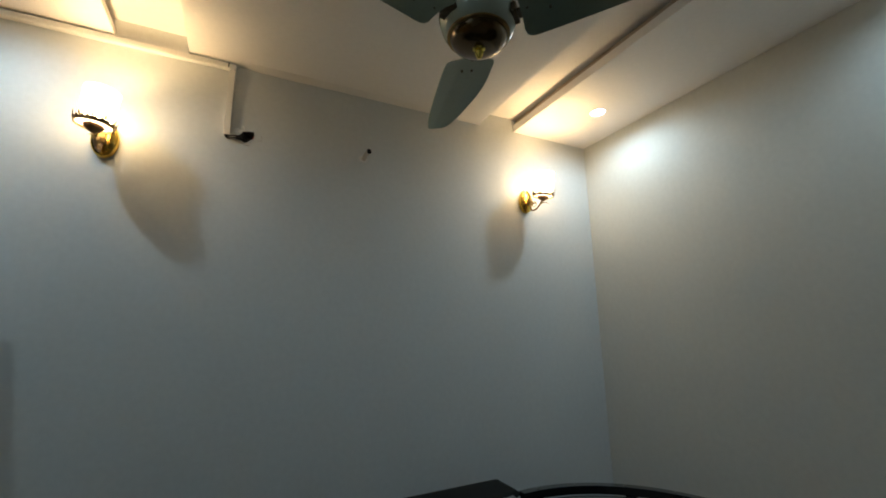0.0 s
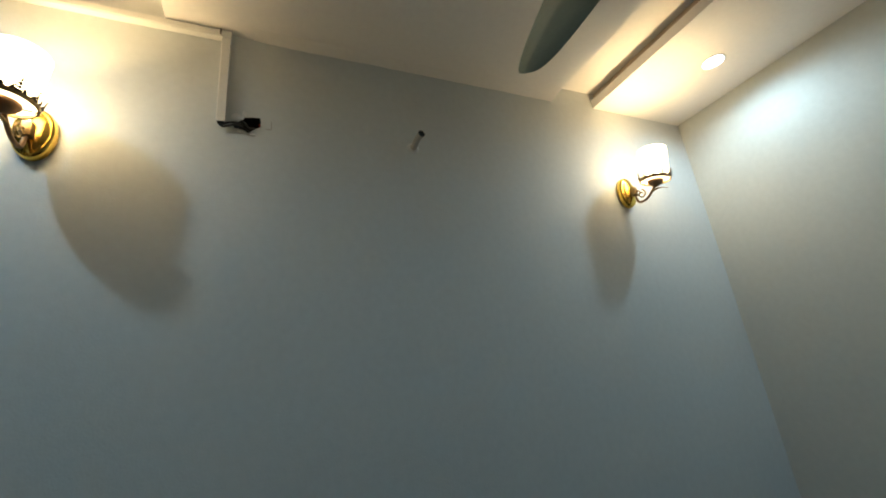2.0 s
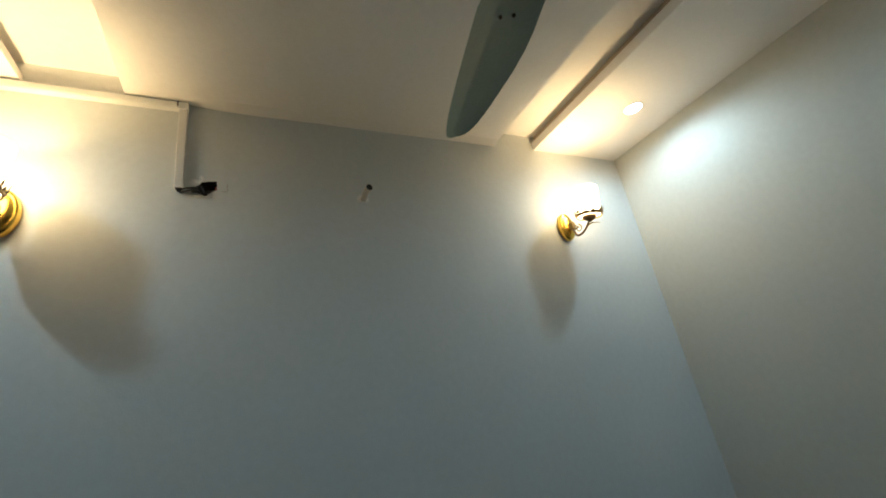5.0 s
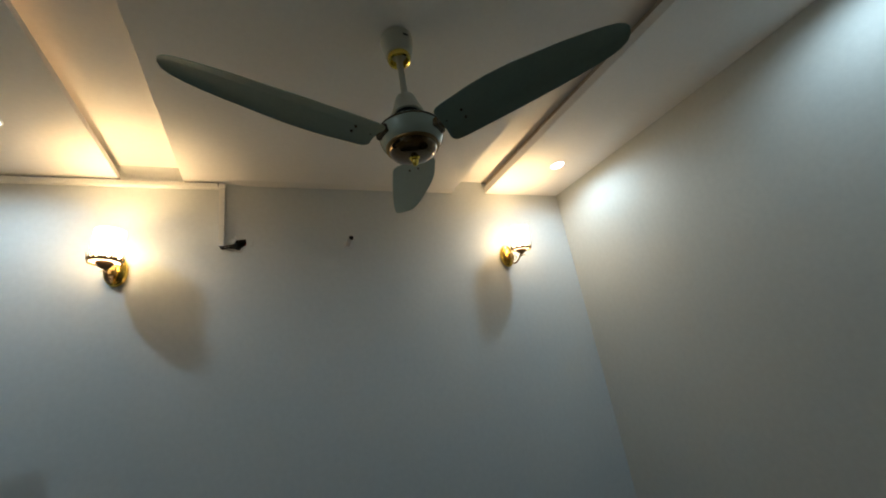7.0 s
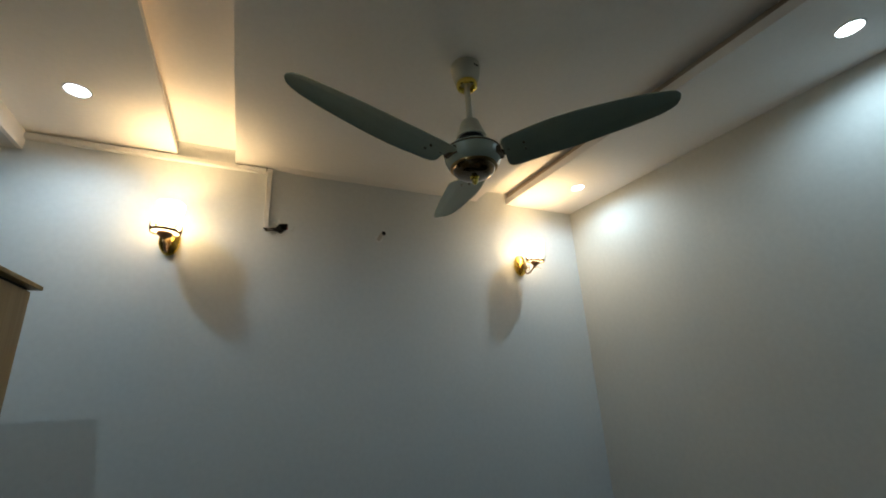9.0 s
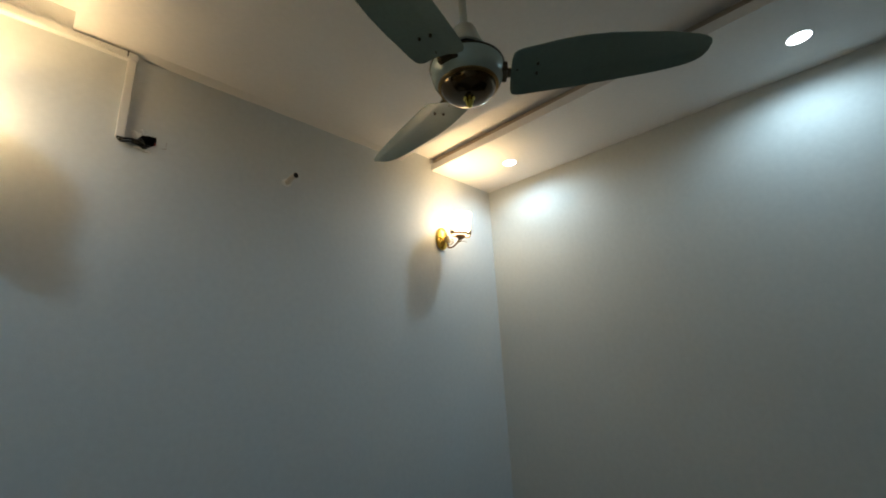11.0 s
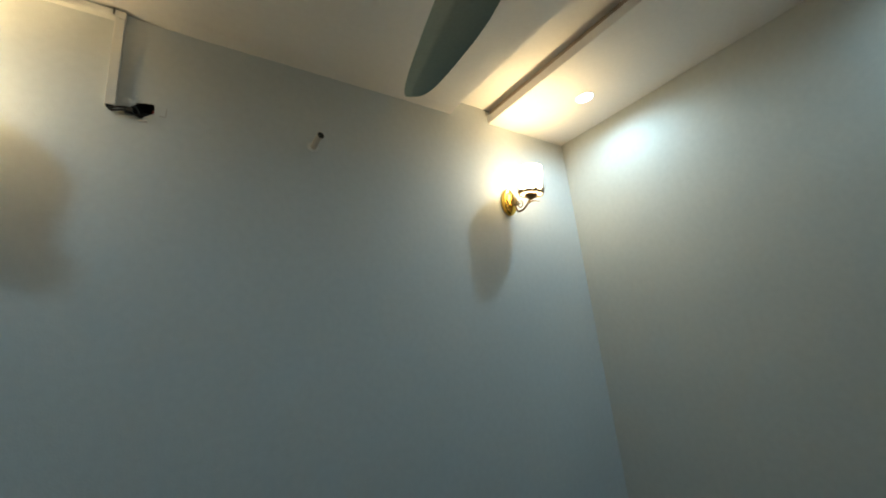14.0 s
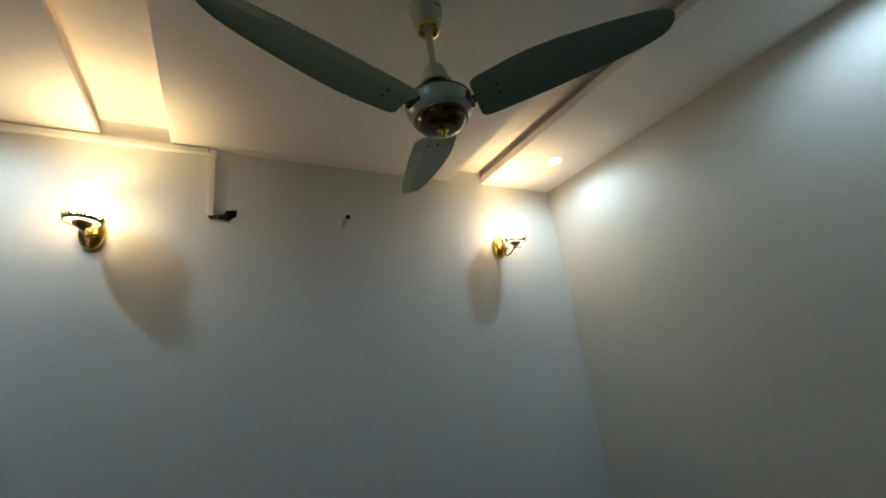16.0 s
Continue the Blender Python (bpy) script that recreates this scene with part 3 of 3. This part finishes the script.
def wires():
    w = thing("cable", (-2.28, 0, 2.37), "black cables looping from the trunking into the wall hole", "cable")
    ways = [
        [(-2.313, -0.010, 2.378), (-2.312, -0.013, 2.364), (-2.300, -0.016, 2.371), (-2.282, -0.018, 2.376), (-2.262, -0.014, 2.377), (-2.240, 0.004, 2.384), (-2.215, 0.03, 2.392)],
        [(-2.308, -0.010, 2.378), (-2.306, -0.012, 2.362), (-2.292, -0.015, 2.364), (-2.272, -0.020, 2.367), (-2.252, -0.016, 2.366), (-2.236, -0.004, 2.362), (-2.220, 0.02, 2.372)],
        [(-2.311, -0.008, 2.378), (-2.309, -0.010, 2.368), (-2.296, -0.012, 2.376), (-2.278, -0.014, 2.381), (-2.258, -0.012, 2.384), (-2.244, 0.002, 2.398), (-2.225, 0.03, 2.402)],
        [(-2.262, -0.012, 2.372), (-2.250, -0.020, 2.386), (-2.238, -0.022, 2.378), (-2.230, -0.020, 2.362), (-2.222, -0.012, 2.366), (-2.212, 0.004, 2.380), (-2.206, 0.035, 2.39)],
    ]
    for k, way in enumerate(ways):
        part("wire", tube([(x + 2.28, y, z - 2.37) for x, y, z in spline(way, 6)], 0.0028 + 0.0006 * (k == 1), 8), CABLE, w, "", True)
    part("plug", box(0.008, 0.030, -0.018, -0.002, -0.004, 0.010, bevel=0.003), CABLE, w)


wires()


def stub():
    s = thing("drain_pipe", (-1.648, 0, 2.378), "short crooked white plastic pipe stub sticking out of the wall", "pipe")
    way = spline([(-0.001, 0.006, -0.001), (0.0, -0.020, 0.000), (-0.001, -0.046, 0.004), (0.003, -0.066, 0.0105), (0.006, -0.086, 0.0105)], 6)
    part("tube", tube(way, 0.0128, 22, taper=[1.0 - 0.05 * math.sin(3.1 * k / (len(way) - 1)) + 0.13 * max(0.0, (k / (len(way) - 1) - 0.9) / 0.1) for k in range(len(way))]), PIPE_BODY, s, "", True)
    out = (way[-1] - way[-3]).normalized()
    mouth = Matrix.Translation(way[-1]) @ out.to_track_quat("Z", "Y").to_matrix().to_4x4()
    # flat black disc: the shade inside the pipe is put into its colour
    part("bore", lathe([(0, -0.001), (0.0132, -0.001), (0.0134, 0.0008), (0, 0.0008)], 20, m=mouth), GAP_SHADE, s, "black disc standing in for the shade inside the open pipe end")
    rim = lathe([(0.0126, -0.004), (0.0146, -0.004), (0.0149, 0.0), (0.0142, 0.0014), (0.0133, 0.0010), (0.0126, -0.004)], 24, m=mouth)
    part("rim", rim, PIPE_BODY, s, "", True)
    onto = Matrix.Rotation(radians(90), 4, "X") @ Matrix.Translation((0, 0, 0.0006))
    part("filler", lathe([(0, -0.0004), (0.021, -0.0004), (0.016, 0.004), (0.0115, 0.007), (0, 0.007)], 18, m=onto, sx=1.2), PLASTER, s, "white filler round the pipe")


stub()


# ---- cabinet in front of the window ----
def cabinet():
    c = thing("cabinet", (-3.18, -1.35, 0), "tall light oak laminate cabinet with an overhanging top", "cabinet")
    part("body", box(-0.215, 0.190, -0.65, 0.668, 0.0, 1.852, bevel=0.0015), OAK, c)
    # black strip that paints in the shade below the overhanging top
    part("under_top_shade", box(-0.21, 0.182, -0.64, 0.660, 1.8525, 1.8625), GAP_SHADE, c, "black strip standing in for the shade under the top")
    part("top", box(-0.225, 0.207, -0.69, 0.700, 1.863, 1.876, bevel=0.002), OAK, c, "oak board top with a lipped edge")


cabinet()


# ---- corner sofa ----
def sofa_run(name_label, length, group):
    """A straight sofa unit: back along +y at y = 0, front towards -y, from x = 0 to length."""
    s = thing("sofa", (0, 0, 0), name_label, "sofa", group)
    part("base", box(0.01, length - 0.01, -0.84, -0.03, 0.06, 0.26, bevel=0.02), BLACK, s)
    n = max(1, round(length / 0.72))
    w = length / n
    for k in range(n):
        part("seat_cushion", box(k * w + 0.006, (k + 1) * w - 0.006, -0.87, -0.16, 0.262, 0.43, bevel=0.04), BLACK, s, "", True)
    part("backrest", box(0.0, length, -0.20, 0.0, 0.262, 0.715, bevel=0.018), BLACK, s, "black leatherette backrest", True)
    part("piping", tube([(0.02, -0.002, 0.705), (length - 0.02, -0.002, 0.705)], 0.004, 8), BLACK, s)
    for x in (0.06, length - 0.06):
        for y in (-0.78, -0.08):
            part("foot", box(x - 0.025, x + 0.025, y - 0.025, y + 0.025, 0, 0.062), LACQUER, s)
    return s


left_run = sofa_run("black leatherette sofa unit standing along the wall", 1.46, "corner sofa units")
left_run.matrix_basis = pose(-0.955 - 1.46, -0.14, 0)
right_run = sofa_run("black leatherette sofa unit along the side wall", 1.46, "corner sofa units")
right_run.matrix_basis = pose(-0.045, -0.965, 0, rz=-90)


def arc(r0, r1, z0, z1, a0, a1, bm=None, n=40):
    """A bent bar round the origin."""
    bm = bm or bmesh.new()
    rows = []
    for k in range(n + 1):
        a = radians(a0 + (a1 - a0) * k / n)
        c, s = math.cos(a), math.sin(a)
        rows.append([bm.verts.new((r * c, r * s, z)) for r, z in ((r0, z0), (r1, z0), (r1, z1), (r0, z1))])
    for p, q in zip(rows, rows[1:]):
        for i in range(4):
            bm.faces.new((p[i], p[(i + 1) % 4], q[(i + 1) % 4], q[i]))
    bm.faces.new(rows[0])
    bm.faces.new(list(reversed(rows[-1])))
    return bm


def corner_unit():
    c = thing("sofa_corner", (-0.92, -0.99, 0), "black rounded sofa corner unit with a glossy lacquered rail", "sofa", "corner sofa units")
    part("curved_back", arc(0.585, 0.640, 0.06, 0.655, -3, 93), BLACK, c, "", True)
    pie = [(0.0, 0.0)] + [(0.58 * math.cos(radians(a)), 0.58 * math.sin(radians(a))) for a in range(0, 91, 5)]
    part("seat_base", plate(pie, 0.06, 0.30), BLACK, c)
    part("seat_cushion", plate([(x * 0.98 + 0.005, y * 0.98 + 0.005) for x, y in pie], 0.302, 0.44), BLACK, c)
    rail = arc(0.612, 0.652, 0.681, 0.718, -4, 94)
    bmesh.ops.bevel(rail, geom=[e for e in rail.edges if len(e.link_faces) == 2 and e.calc_face_angle() > 1.0], offset=0.006, segments=2, affect="EDGES")
    top = part("rail", rail, LACQUER, c, "glossy black bent rail", True)
    # added strip that imitates the bright gap below the rail
    part("bead", arc(0.606, 0.612, 0.672, 0.6755, 4, 86), GAP_GLINT, c, "thin metal strip standing in for the lit gap under the rail")
    part("rail_bracket", box(0.428, 0.462, 0.42, 0.46, 0.60, 0.683, bevel=0.004), LACQUER, c)
    for a in (8, 28, 47, 68, 86):
        x, y = 0.632 * math.cos(radians(a)), 0.632 * math.sin(radians(a))
        part("screw", lathe([(0, 0.717), (0.0062, 0.717), (0.0055, 0.7215), (0, 0.7230)], 10, m=Matrix.Translation((x, y, 0))), STEEL, top)
    for x, y in ((0.05, 0.05), (0.52, 0.05), (0.05, 0.52)):
        part("foot", box(x - 0.025, x + 0.025, y - 0.025, y + 0.025, 0, 0.062), LACQUER, c)


corner_unit()


def bubble_wrap():
    bm = bmesh.new()
    bmesh.ops.create_cube(bm, size=1, matrix=Matrix.LocRotScale((0, 0, 0.135), None, (0.38, 0.06, 0.27)))
    bmesh.ops.subdivide_edges(bm, edges=bm.edges[:], cuts=27, use_grid_fill=True)
    for v in bm.verts:
        p = v.co * 24
        low = max(0.0, min(1.0, v.co.z / 0.04))
        v.co.z *= 0.48 + 0.54 * min(1.0, (v.co.x + 0.19) / 0.30)
        v.co += (0.35 + 0.65 * low) * Vector((noise.noise(p), noise.noise(p + Vector((7, 3, 1))), low * noise.noise(p + Vector((2, 9, 4))))) * 0.014
        fine = v.co * 75
        v.co += 0.011 * low * Vector((noise.noise(fine), noise.noise(fine + Vector((4, 1, 6))), noise.noise(fine + Vector((9, 2, 5)))))
    ob = part("packing_wrap", bm, WRAP)
    ob.matrix_basis = pose(-1.262, -0.395, 0.431, 0, 0, -6) @ Matrix.Diagonal((1.35, 1.0, 1.05, 1.0))
    return tagged(ob, "crumpled clear plastic bubble wrap standing on the sofa seat", "packaging")


bubble_wrap()


# ---- outside the window ----
structure("ground_outside", box(-9.0, X_WEST - 0.16, -8.0, 4.0, -0.3, -0.02), EARTH, "bare dark ground outside", "ground")


def shrub():
    bm = bmesh.new()
    rng = random.Random(4)
    for _ in range(900):
        c = Vector((rng.gauss(0, 0.28), rng.gauss(0, 0.75), rng.uniform(0.5, 3.2)))
        q = Euler((rng.uniform(0, 6.3), rng.uniform(0, 6.3), rng.uniform(0, 6.3))).to_matrix()
        n = rng.uniform(0.05, 0.11)
        vs = [bm.verts.new(c + q @ Vector(p) * n) for p in ((0, 0, 0), (0.5, 0.3, 0.08), (1, 0, 0), (0.5, -0.3, 0.08))]
        bm.faces.new(vs)
    return bm


plant = thing("shrub", (-4.75, -0.7, -0.02), "dark leafy shrub outside the window at night", "shrub")
part("stem", tube(spline([(0, 0, 0), (0.05, 0.04, 0.8), (-0.04, 0.0, 1.8), (0.0, 0.05, 2.9)]), 0.03, 8), EARTH, plant)
tagged(part("foliage", shrub(), LEAF, plant), kind="stuff")
